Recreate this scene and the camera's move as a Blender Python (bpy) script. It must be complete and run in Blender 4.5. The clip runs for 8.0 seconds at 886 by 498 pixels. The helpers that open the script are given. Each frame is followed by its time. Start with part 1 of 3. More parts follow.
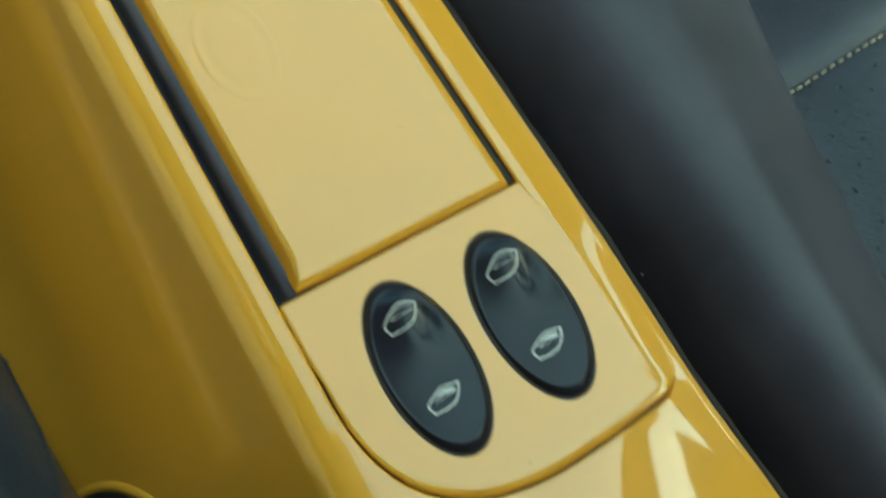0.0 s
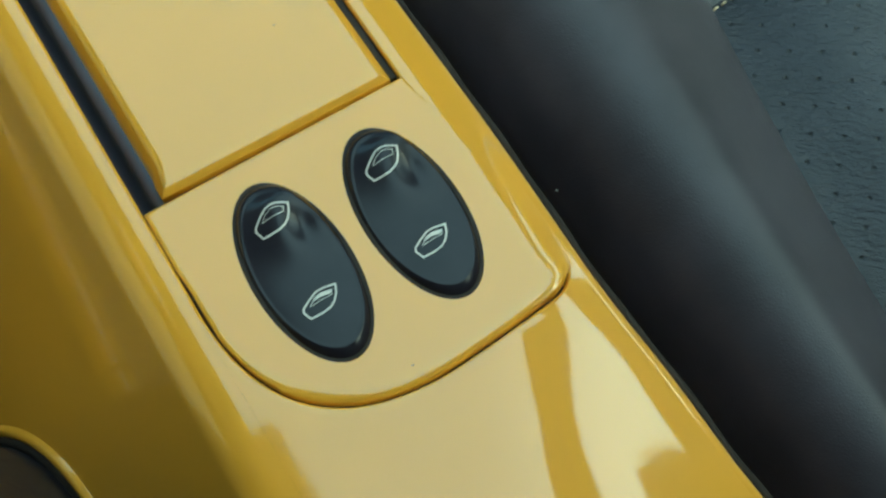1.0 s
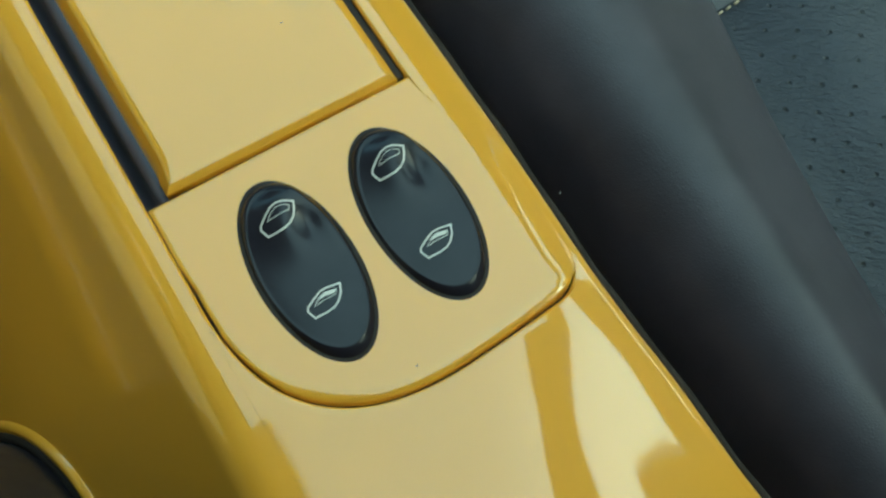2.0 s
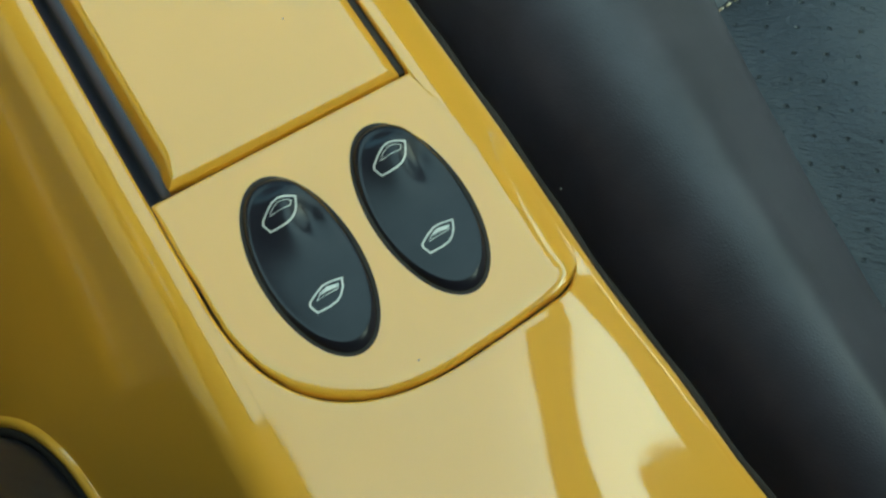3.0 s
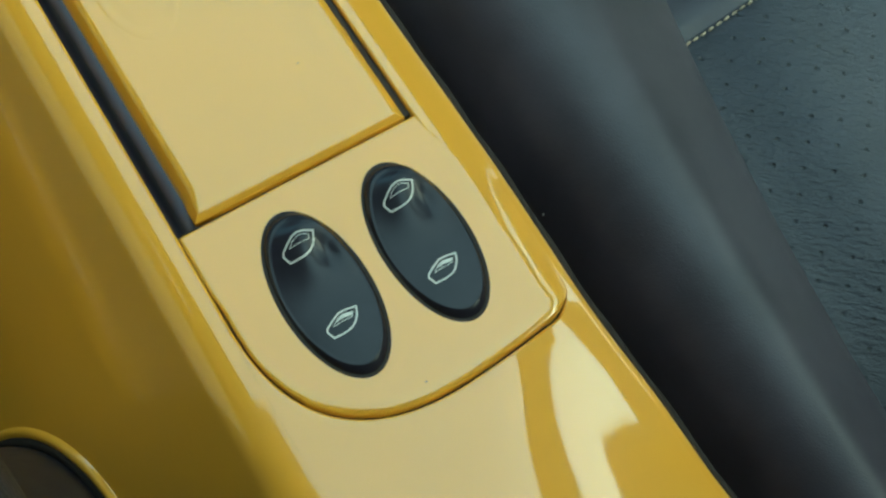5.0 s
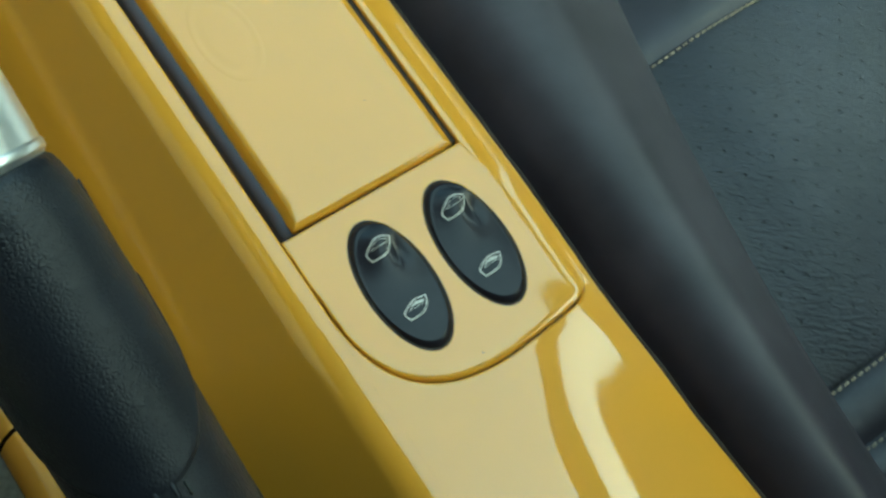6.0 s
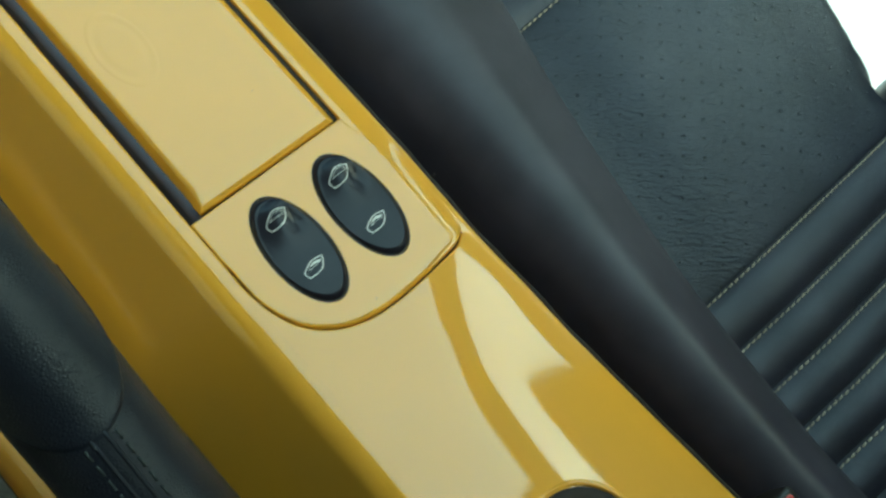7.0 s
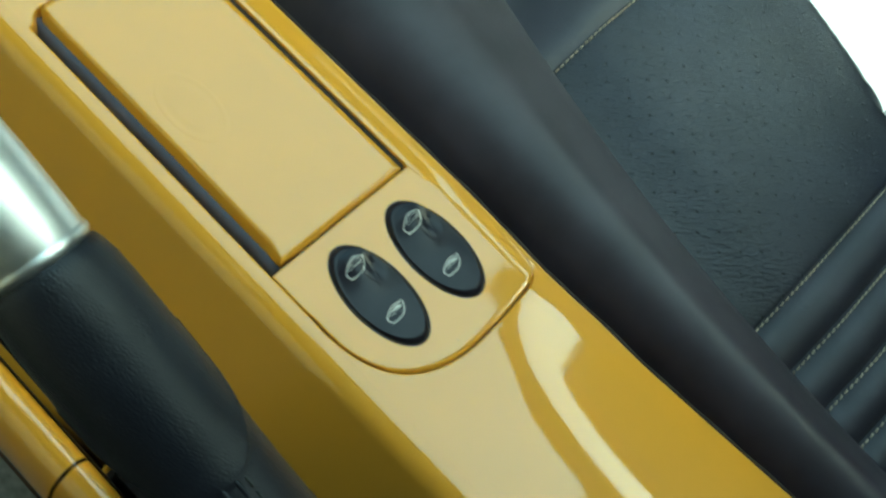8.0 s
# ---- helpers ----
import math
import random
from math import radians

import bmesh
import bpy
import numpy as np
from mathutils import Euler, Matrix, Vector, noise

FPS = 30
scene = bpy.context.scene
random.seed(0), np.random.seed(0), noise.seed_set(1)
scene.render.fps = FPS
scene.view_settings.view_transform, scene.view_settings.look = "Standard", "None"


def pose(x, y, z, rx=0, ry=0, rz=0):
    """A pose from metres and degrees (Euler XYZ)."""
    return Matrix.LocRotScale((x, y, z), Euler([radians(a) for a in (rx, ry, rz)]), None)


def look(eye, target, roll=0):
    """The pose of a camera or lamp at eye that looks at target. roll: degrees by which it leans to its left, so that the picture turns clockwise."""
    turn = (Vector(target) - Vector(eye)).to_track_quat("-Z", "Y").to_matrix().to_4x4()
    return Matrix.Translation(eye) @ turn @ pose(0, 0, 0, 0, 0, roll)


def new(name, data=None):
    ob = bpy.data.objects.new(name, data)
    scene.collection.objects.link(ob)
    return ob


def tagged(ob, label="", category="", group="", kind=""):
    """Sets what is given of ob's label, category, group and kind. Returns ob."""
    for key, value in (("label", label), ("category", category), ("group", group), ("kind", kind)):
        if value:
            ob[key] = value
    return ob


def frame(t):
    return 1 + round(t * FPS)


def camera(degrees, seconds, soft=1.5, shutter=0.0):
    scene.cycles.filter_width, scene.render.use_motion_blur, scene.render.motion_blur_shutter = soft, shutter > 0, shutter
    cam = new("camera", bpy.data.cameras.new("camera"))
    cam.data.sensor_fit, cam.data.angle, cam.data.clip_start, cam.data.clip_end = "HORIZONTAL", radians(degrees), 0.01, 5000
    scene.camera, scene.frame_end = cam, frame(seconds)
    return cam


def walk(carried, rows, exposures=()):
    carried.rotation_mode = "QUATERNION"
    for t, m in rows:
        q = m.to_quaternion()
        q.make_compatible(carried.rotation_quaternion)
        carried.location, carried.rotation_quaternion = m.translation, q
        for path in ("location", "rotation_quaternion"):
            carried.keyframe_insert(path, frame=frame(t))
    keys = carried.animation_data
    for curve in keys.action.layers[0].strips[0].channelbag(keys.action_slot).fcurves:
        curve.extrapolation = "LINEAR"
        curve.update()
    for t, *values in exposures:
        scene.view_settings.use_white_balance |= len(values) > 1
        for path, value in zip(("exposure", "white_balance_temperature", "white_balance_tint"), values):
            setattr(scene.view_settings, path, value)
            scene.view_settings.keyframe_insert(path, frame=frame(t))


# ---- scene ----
cam = camera(47.0, 8.0, soft=2.5, shutter=0.4)
PATH = [
    (0, (-0.01497, -0.10808, 0.30225), (0.06911, 0.01231, -0.06687), 5.05),
    (0.2, (-0.00947, -0.12614, 0.29323), (0.07366, -0.00626, -0.07779), 4.48),
    (0.5, (-0.00662, -0.14070, 0.28069), (0.08122, -0.02059, -0.09061), 4.93),
    (1, (0.00256, -0.14312, 0.27313), (0.09114, -0.02479, -0.09856), 4.44),
    (1.5, (0.00058, -0.14063, 0.27208), (0.09031, -0.02395, -0.09985), 5.52),
    (1.7, (0.00038, -0.14083, 0.27216), (0.09116, -0.02387, -0.09974), 6.01),
    (2.8, (-0.00072, -0.14197, 0.27265), (0.08899, -0.02414, -0.09908), 5.77),
    (3, (-0.00092, -0.14217, 0.27273), (0.08927, -0.02510, -0.09897), 5.93),
    (3.5, (-0.00210, -0.14170, 0.27559), (0.08907, -0.02558, -0.09617), 6.98),
    (4, (-0.00552, -0.14146, 0.27922), (0.08735, -0.02352, -0.09154), 7.24),
    (4.5, (-0.01109, -0.13444, 0.28689), (0.08561, -0.01670, -0.08295), 7.67),
    (4.7, (-0.01333, -0.13670, 0.29126), (0.08698, -0.02212, -0.07862), 9.49),
    (5.8, (-0.06288, -0.11063, 0.36280), (0.06043, -0.03655, -0.01044), 26.83),
    (6, (-0.08349, -0.11966, 0.37944), (0.04955, -0.03930, 0.01087), 25.38),
    (6.5, (-0.08435, -0.14752, 0.41439), (0.03784, -0.08523, 0.03863), 24.49),
    (7, (-0.07558, -0.15561, 0.44228), (0.05693, -0.09382, 0.06996), 24.38),
    (7.5, (-0.09757, -0.14865, 0.42592), (0.05040, -0.08867, 0.05916), 27.37),
    (8, (-0.12033, -0.12360, 0.43953), (0.03424, -0.05861, 0.08115), 23.75),
]
walk(cam, [(t, look(eye, target, roll)) for t, eye, target, roll in PATH], exposures=[(0.0, 2.58, 6750, -42), (8.0, 2.58, 6750, -42)])

# ---- world, sun, exposure ----
SUN_ELEV, SUN_TURN = 48.5, 126.0
world = bpy.data.worlds.new("World")
scene.world = world
world.use_nodes = True
wn = world.node_tree.nodes
sky = wn.new("ShaderNodeTexSky")
sky.sky_type = "NISHITA"
sky.sun_disc = False
sky.sun_elevation, sky.sun_rotation = radians(SUN_ELEV), radians(SUN_TURN)
sky.air_density, sky.dust_density, sky.ozone_density = 1.0, 1.0, 1.0
world.node_tree.links.new(sky.outputs["Color"], wn["Background"].inputs["Color"])
wn["Background"].inputs["Strength"].default_value = 0.15
sun = new("sun", bpy.data.lights.new("sun", "SUN"))
sun.data.energy, sun.data.angle, sun.data.color = 0.5, radians(165), (1.0, 0.962, 0.905)
sun.matrix_world = look((3.0, -2.2, 4.2), (0, 0, 0))


# ---- materials ----
def mat_new(name):
    m = bpy.data.materials.new(name)
    m.use_nodes = True
    nt = m.node_tree
    return m, nt, nt.nodes["Principled BSDF"]


def coords(nt, scale=1.0):
    tc = nt.nodes.new("ShaderNodeTexCoord")
    mp = nt.nodes.new("ShaderNodeMapping")
    mp.inputs["Scale"].default_value = (scale, scale, scale)
    nt.links.new(tc.outputs["Object"], mp.inputs["Vector"])
    return mp.outputs["Vector"]


def noise_tex(nt, vec, scale, detail=3.0, rough=0.55):
    n = nt.nodes.new("ShaderNodeTexNoise")
    n.inputs["Scale"].default_value = scale
    n.inputs["Detail"].default_value = detail
    n.inputs["Roughness"].default_value = rough
    nt.links.new(vec, n.inputs["Vector"])
    return n.outputs["Fac"]


def ramp(nt, fac, a, b, lo=0.3, hi=0.7):
    r = nt.nodes.new("ShaderNodeValToRGB")
    r.color_ramp.elements[0].position, r.color_ramp.elements[1].position = lo, hi
    r.color_ramp.elements[0].color, r.color_ramp.elements[1].color = (*a, 1), (*b, 1)
    nt.links.new(fac, r.inputs["Fac"])
    return r.outputs["Color"]


def to_range(nt, fac, lo, hi):
    r = nt.nodes.new("ShaderNodeMapRange")
    r.inputs["To Min"].default_value, r.inputs["To Max"].default_value = lo, hi
    nt.links.new(fac, r.inputs["Value"])
    return r.outputs["Result"]


def bump(nt, height, bsdf, strength, dist=0.0005, slot="Normal"):
    b = nt.nodes.new("ShaderNodeBump")
    b.inputs["Strength"].default_value, b.inputs["Distance"].default_value = strength, dist
    nt.links.new(height, b.inputs["Height"])
    nt.links.new(b.outputs["Normal"], bsdf.inputs[slot])
    return b


def mat_paint():
    m, nt, b = mat_new("yellow_paint")
    v = coords(nt)
    c = ramp(nt, noise_tex(nt, v, 19, 5, 0.6), (0.66, 0.308, 0.035), (0.71, 0.322, 0.029))
    nt.links.new(c, b.inputs["Base Color"])
    b.inputs["Roughness"].default_value = 0.45
    b.inputs["Specular IOR Level"].default_value = 0.15
    b.inputs["Coat Weight"].default_value = 1.0
    b.inputs["Coat IOR"].default_value = 1.66
    nt.links.new(to_range(nt, noise_tex(nt, v, 26, 5, 0.65), 0.0, 0.11), b.inputs["Coat Roughness"])
    nt.links.new(to_range(nt, noise_tex(nt, v, 34, 6, 0.7), 0.84, 1.08), b.inputs["Coat Weight"])
    bump(nt, noise_tex(nt, v, 260, 2), b, 0.03, 0.0004, "Coat Normal")
    return m


def mat_plain(name, color, rough, metal=0.0, grain=300.0, depth=0.1, spread=0.15, spec=0.5):
    m, nt, b = mat_new(name)
    v = coords(nt)
    lo = tuple(max(0.0, x * (1 - spread)) for x in color)
    hi = tuple(x * (1 + spread) for x in color)
    nt.links.new(ramp(nt, noise_tex(nt, v, grain * 0.12, 4), lo, hi), b.inputs["Base Color"])
    nt.links.new(to_range(nt, noise_tex(nt, v, grain * 0.4, 3), rough * 0.88, min(1.0, rough * 1.12)), b.inputs["Roughness"])
    b.inputs["Metallic"].default_value = metal
    b.inputs["Specular IOR Level"].default_value = spec
    if depth:
        bump(nt, noise_tex(nt, v, grain, 3), b, depth, 0.0003)
    return m


def mat_leather(name, color, rough=0.45, perforated=False, grain=900.0, depth=0.35, spec=0.5):
    m, nt, b = mat_new(name)
    v = coords(nt)
    b.inputs["Specular IOR Level"].default_value = spec
    vor = nt.nodes.new("ShaderNodeTexVoronoi")
    vor.feature = "DISTANCE_TO_EDGE"
    vor.inputs["Scale"].default_value = grain
    nt.links.new(v, vor.inputs["Vector"])
    cell = to_range(nt, vor.outputs["Distance"], 0.0, 1.0)
    mix = nt.nodes.new("ShaderNodeMath")
    mix.operation = "ADD"
    nt.links.new(cell, mix.inputs[0])
    nt.links.new(noise_tex(nt, v, 130, 4), mix.inputs[1])
    height = mix.outputs[0]
    if perforated:
        turn = nt.nodes.new("ShaderNodeMapping")
        turn.inputs["Rotation"].default_value = (0, 0, 0.8)
        nt.links.new(v, turn.inputs["Vector"])
        mp = nt.nodes.new("ShaderNodeMapping")
        mp.inputs["Scale"].default_value = (170, 470, 200)
        nt.links.new(turn.outputs["Vector"], mp.inputs["Vector"])
        wr = nt.nodes.new("ShaderNodeMath")
        wr.operation = "MULTIPLY"
        nt.links.new(noise_tex(nt, mp.outputs["Vector"], 1.0, 3, 0.6), wr.inputs[0])
        sx = nt.nodes.new("ShaderNodeSeparateXYZ")
        nt.links.new(v, sx.inputs[0])
        side = nt.nodes.new("ShaderNodeMapRange")
        for key, val in (("From Min", 0.27), ("From Max", 0.36), ("To Min", 4.2), ("To Max", 0.8)):
            side.inputs[key].default_value = val
        nt.links.new(sx.outputs[0], side.inputs["Value"])
        nt.links.new(side.outputs[0], wr.inputs[1])
        ad = nt.nodes.new("ShaderNodeMath")
        ad.operation = "ADD"
        nt.links.new(height, ad.inputs[0])
        nt.links.new(wr.outputs[0], ad.inputs[1])
        height = ad.outputs[0]
    col = ramp(nt, noise_tex(nt, v, 22, 4), tuple(x * 0.8 for x in color), tuple(x * 1.25 for x in color))
    nt.links.new(to_range(nt, noise_tex(nt, v, 60, 4), rough * 0.85, rough * 1.15), b.inputs["Roughness"])
    if perforated:
        # staggered pin holes, rows 14 mm apart
        sep = nt.nodes.new("ShaderNodeSeparateXYZ")
        nt.links.new(v, sep.inputs[0])

        def math(op, a, c=None):
            n = nt.nodes.new("ShaderNodeMath")
            n.operation = op
            for k, val in enumerate((a, c)):
                if val is None:
                    continue
                if isinstance(val, (int, float)):
                    n.inputs[k].default_value = val
                else:
                    nt.links.new(val, n.inputs[k])
            return n.outputs[0]

        def lattice(ox, oy):
            fx = math("SUBTRACT", math("FRACT", math("ADD", math("DIVIDE", sep.outputs[0], 0.019), ox)), 0.5)
            fy = math("SUBTRACT", math("FRACT", math("ADD", math("DIVIDE", sep.outputs[1], 0.019), oy)), 0.5)
            return math("SQRT", math("ADD", math("MULTIPLY", fx, fx), math("MULTIPLY", fy, fy)))

        d = math("MINIMUM", lattice(0.0, 0.0), lattice(0.5, 0.5))
        hole = nt.nodes.new("ShaderNodeMapRange")
        hole.inputs["From Min"].default_value, hole.inputs["From Max"].default_value = 0.02, 0.06
        nt.links.new(d, hole.inputs["Value"])
        mul = nt.nodes.new("ShaderNodeMix")
        mul.data_type = "RGBA"
        nt.links.new(hole.outputs[0], mul.inputs["Factor"])
        mul.inputs["A"].default_value = (0.005, 0.005, 0.006, 1)
        nt.links.new(col, mul.inputs["B"])
        col = mul.outputs["Result"]
        height = math("ADD", height, math("MULTIPLY", hole.outputs[0], 1.8))
    nt.links.new(col, b.inputs["Base Color"])
    bump(nt, height, b, depth, 0.0004)
    return m


PAINT = mat_paint()
BLACK = mat_plain("black_plastic", (0.02, 0.014, 0.011), 0.36, grain=1500, depth=0.04, spec=0.5)
SWITCH = mat_plain("switch_plastic", (0.016, 0.014, 0.02), 0.23, grain=600, depth=0.0, spec=0.25)
RUBBER = mat_plain("black_rubber", (0.026, 0.018, 0.014), 0.65, grain=900, depth=0.2, spec=0.25)
GAP_FLOOR = mat_plain("gap_floor_plastic", (0.11, 0.108, 0.14), 0.55, grain=500, depth=0.1, spec=0.3)
WHITE = mat_plain("white_print", (0.62, 0.57, 0.52), 0.5, grain=2000, depth=0.0, spread=0.03)
LEATHER = mat_leather("seat_leather", (0.05, 0.041, 0.05), 0.42, spec=0.37, depth=0.35)
ROLL = mat_leather("cushion_leather", (0.036, 0.031, 0.042), 0.4, depth=0.8)
PERF = mat_leather("perforated_leather", (0.02, 0.019, 0.029), 0.36, True, depth=0.75, spec=0.5)
GRIP = mat_leather("grip_leather", (0.009, 0.01, 0.016), 0.42, grain=700, depth=0.7, spec=0.36)
THREAD = mat_plain("thread", (0.52, 0.41, 0.28), 0.8, grain=3000, depth=0.2)
DARK_THREAD = mat_plain("dark_thread", (0.035, 0.039, 0.04), 0.8, grain=3000, depth=0.2)
ALU = mat_plain("brushed_aluminium", (0.8, 0.79, 0.78), 0.4, metal=1.0, grain=1500, depth=0.05, spread=0.06)
CHROME = mat_plain("chrome", (0.85, 0.8, 0.76), 0.28, metal=1.0, grain=200, depth=0.0, spread=0.03)
RED = mat_plain("red_plastic", (0.55, 0.06, 0.05), 0.4, grain=600, depth=0.05)
CARPET = mat_plain("carpet", (0.065, 0.042, 0.028), 0.95, grain=1400, depth=0.9, spread=0.25, spec=0.05)
# cabin and wall tones, set by what they reflect onto the console
HEADLINER = mat_plain("headliner_cloth", (0.10, 0.09, 0.075), 0.9, grain=700, depth=0.3, spec=0.2)
LINER = mat_plain("pale_headliner", (0.26, 0.235, 0.2), 0.9, grain=700, depth=0.3, spec=0.2)
TAN = mat_plain("tan_trim", (0.34, 0.28, 0.2), 0.7, grain=500, depth=0.2, spec=0.3)
DARK_SCREEN = mat_plain("dark_screen", (0.13, 0.125, 0.11), 0.9, grain=60, depth=0.2, spec=0.2)
WARM_BOUNCE = mat_plain("warm_bounce", (0.3, 0.25, 0.18), 0.9, grain=60, depth=0.2, spec=0.2)
MAT = mat_plain("lightened_carpet", (0.2, 0.195, 0.18), 0.95, grain=1400, depth=0.9, spread=0.25, spec=0.05)
FLOOR = mat_plain("pale_floor", (0.9, 0.8, 0.72), 0.5, grain=40, depth=0.02, spread=0.03)


# ---- mesh helpers; lengths in millimetres unless said ----
MM = 0.001


def obj(name, bm, material, smooth=True):
    me = bpy.data.meshes.new(name)
    bmesh.ops.recalc_face_normals(bm, faces=bm.faces)
    bm.to_mesh(me)
    bm.free()
    me.materials.append(material)
    if smooth:
        for p in me.polygons:
            p.use_smooth = True
    return new(name, me)


def part(name, bm, material, parent, label="", smooth=True):
    ob = obj(name, bm, material, smooth)
    ob.parent = parent
    if label:
        ob["label"] = label
    return ob


def thing(name, label, category, at=(0, 0, 0), group=""):
    e = new(name)
    e.empty_display_size = 0.02
    e.location = Vector(at) * MM
    return tagged(e, label, category, group)


def sheet(bm, rows, close=False):
    """Quads over rows of points."""
    vs = [[bm.verts.new(Vector(p) * MM) for p in r] for r in rows]
    for a, b in zip(vs, vs[1:]):
        n = len(a)
        for i in range(n if close else n - 1):
            j = (i + 1) % n
            quad = [a[i], a[j], b[j], b[i]]
            if len(set(quad)) == 4:
                bm.faces.new(quad)
    return vs


def cap(bm, ring):
    bm.faces.new(ring)


def box(bm, lo, hi, bevel=0.0, seg=2):
    pts = [(x, y, z) for x in (lo[0], hi[0]) for y in (lo[1], hi[1]) for z in (lo[2], hi[2])]
    v = [bm.verts.new(Vector(p) * MM) for p in pts]
    faces = [bm.faces.new([v[i] for i in f]) for f in ((0, 1, 3, 2), (4, 6, 7, 5), (0, 4, 5, 1), (2, 3, 7, 6), (0, 2, 6, 4), (1, 5, 7, 3))]
    bmesh.ops.recalc_face_normals(bm, faces=faces)
    if bevel:
        edges = list({e for f in faces for e in f.edges})
        bmesh.ops.bevel(bm, geom=edges, offset=bevel * MM, segments=seg, profile=0.5, affect="EDGES")


def bez(p0, p1, p2, n):
    return [tuple((1 - t) ** 2 * a + 2 * t * (1 - t) * b + t * t * c for a, b, c in zip(p0, p1, p2)) for t in (i / n for i in range(n + 1))]


def smooth_step(a, b, x):
    t = min(1.0, max(0.0, (x - a) / (b - a)))
    return t * t * (3 - 2 * t)


def loop_normals(pts):
    """Outward normals of a closed outline that runs clockwise or counter-clockwise."""
    n = len(pts)
    area = sum(pts[i][0] * pts[(i + 1) % n][1] - pts[(i + 1) % n][0] * pts[i][1] for i in range(n))
    s = 1 if area > 0 else -1
    out = []
    for i in range(n):
        d0 = (Vector(pts[i]) - Vector(pts[i - 1])).normalized()
        d1 = (Vector(pts[(i + 1) % n]) - Vector(pts[i])).normalized()
        k = max(0.35, 1 + d0.dot(d1))
        out.append((s * (d0.y + d1.y) / k, -s * (d0.x + d1.x) / k))
    return out


def dense(pts, step, closed=True, clear=0.0):
    """Points along an outline; none within clear of a sharp corner."""
    out = []
    n = len(pts)

    def sharp(i):
        d0 = (Vector(pts[i % n]) - Vector(pts[i % n - 1])).normalized()
        d1 = (Vector(pts[(i + 1) % n]) - Vector(pts[i % n])).normalized()
        return d0.dot(d1) < 0.6

    for i in range(n if closed else n - 1):
        a, b = Vector(pts[i]), Vector(pts[(i + 1) % n])
        k = max(1, int((b - a).length / step))
        for j in range(k):
            q = a.lerp(b, j / k)
            if clear and j and ((sharp(i) and (q - a).length < clear) or (sharp(i + 1) and (q - b).length < clear)):
                continue
            out.append(tuple(q))
    if not closed:
        out.append(tuple(pts[-1]))
    return out


def slab(bm, outline, profile, z_of, weight=lambda x, y: 1.0, rings=16, reach=lambda x, y: 1.0):
    """A lid: rings inwards from the outline by (inset, z) steps, then rings to its middle. z_of(x, y) is added;
    weight and reach tell how deep and how broad the rounded edge is at a place."""
    nor = loop_normals(outline)
    rows = []
    for inset, z in profile:
        row = []
        for (x, y), (nx, ny) in zip(outline, nor):
            k = inset * reach(x, y)
            px, py = x - nx * k, y - ny * k
            row.append((px, py, z * weight(x, y) + z_of(px, py)))
        rows.append(row)
    last = rows[-1]
    cx, cy = sum(p[0] for p in last) / len(last), sum(p[1] for p in last) / len(last)
    for k in range(1, rings):
        f = 1 - k / rings
        rows.append([(cx + (x - cx) * f, cy + (y - cy) * f, profile[-1][1] * weight(ox, oy) * 1.0 + z_of(cx + (x - cx) * f, cy + (y - cy) * f)) for (x, y, _), (ox, oy) in zip(last, outline)])
    vs = sheet(bm, rows, close=True)
    bm.faces.new(vs[-1])
    return vs


def tube(bm, path, radius, seg=8, caps=True):
    """A round tube along points (mm). radius: a number or a list."""
    pts = [Vector(p) for p in path]
    rs = radius if isinstance(radius, (list, tuple)) else [radius] * len(pts)
    rows, up = [], None
    for i, p in enumerate(pts):
        d = (pts[min(i + 1, len(pts) - 1)] - pts[max(i - 1, 0)]).normalized()
        if up is None:
            up = Vector((0, 0, 1)) if abs(d.z) < 0.9 else Vector((1, 0, 0))
        a = d.cross(up).normalized()
        up = a.cross(d).normalized()
        rows.append([tuple(p + rs[i] * (math.cos(2 * math.pi * k / seg) * a + math.sin(2 * math.pi * k / seg) * up)) for k in range(seg)])
    vs = sheet(bm, rows, close=True)
    if caps:
        bm.faces.new(vs[0])
        bm.faces.new(vs[-1])


# ---- the ground, and a cabin shell added out of view to shape reflections ----
bm = bmesh.new()
sheet(bm, [[(x, y, -640) for x in (-60000, -3000, 3000, 60000)] for y in (-60000, -3000, 3000, 60000)])
tagged(obj("ground", bm, FLOOR), "pale bright floor outside the open car door", "floor", kind="structure")

# out of view; carpet lightened to give the flank a greyish reflection
bm = bmesh.new()
box(bm, (-760, -1150, -420), (560, 1250, -400))
tagged(obj("floor", bm, MAT, False), "unseen grey car floor, lightened for its reflection in the flank", "floor", kind="structure")

# unseen roof; its opening over the seats is cut to place the sky's reflection
bm = bmesh.new()
RX0, RY0, RY1 = -70, -250, 800
box(bm, (-780, -1150, 720), (-640, 1000, 760))
box(bm, (-640, -1150, 720), (0, 110, 760))
box(bm, (0, -1150, 720), (350, RY0, 760))
box(bm, (RX0 + 2, RY1, 720), (535, 1000, 760))
tagged(obj("ceiling", bm, LINER, False), "unseen cloth roof with an opening that shapes reflections", "ceiling", kind="structure")

# unseen dark panel, added to darken what the rockers and flank reflect
bm = bmesh.new()
box(bm, (-639, 112, 720), (RX0, 1000, 760))
tagged(obj("ceiling_dark_panel", bm, HEADLINER, False), "unseen dark roof panel that darkens reflections from the left", "ceiling", kind="structure")

# unseen dark rail and panel by the opening's right side, bent to reflect as a stripe
bm = bmesh.new()
box(bm, (537, 20, 720), (700, 1000, 760))
rail = [(-1150, 350, 487), (-150, 350, 487), (-124, 368, 510), (-92, 394, 600), (20, 395, 640)]
sheet(bm, [[(a, y, 720), (b, y, 720), (b, y, 760), (a, y, 760)] for y, a, b in rail], close=True)
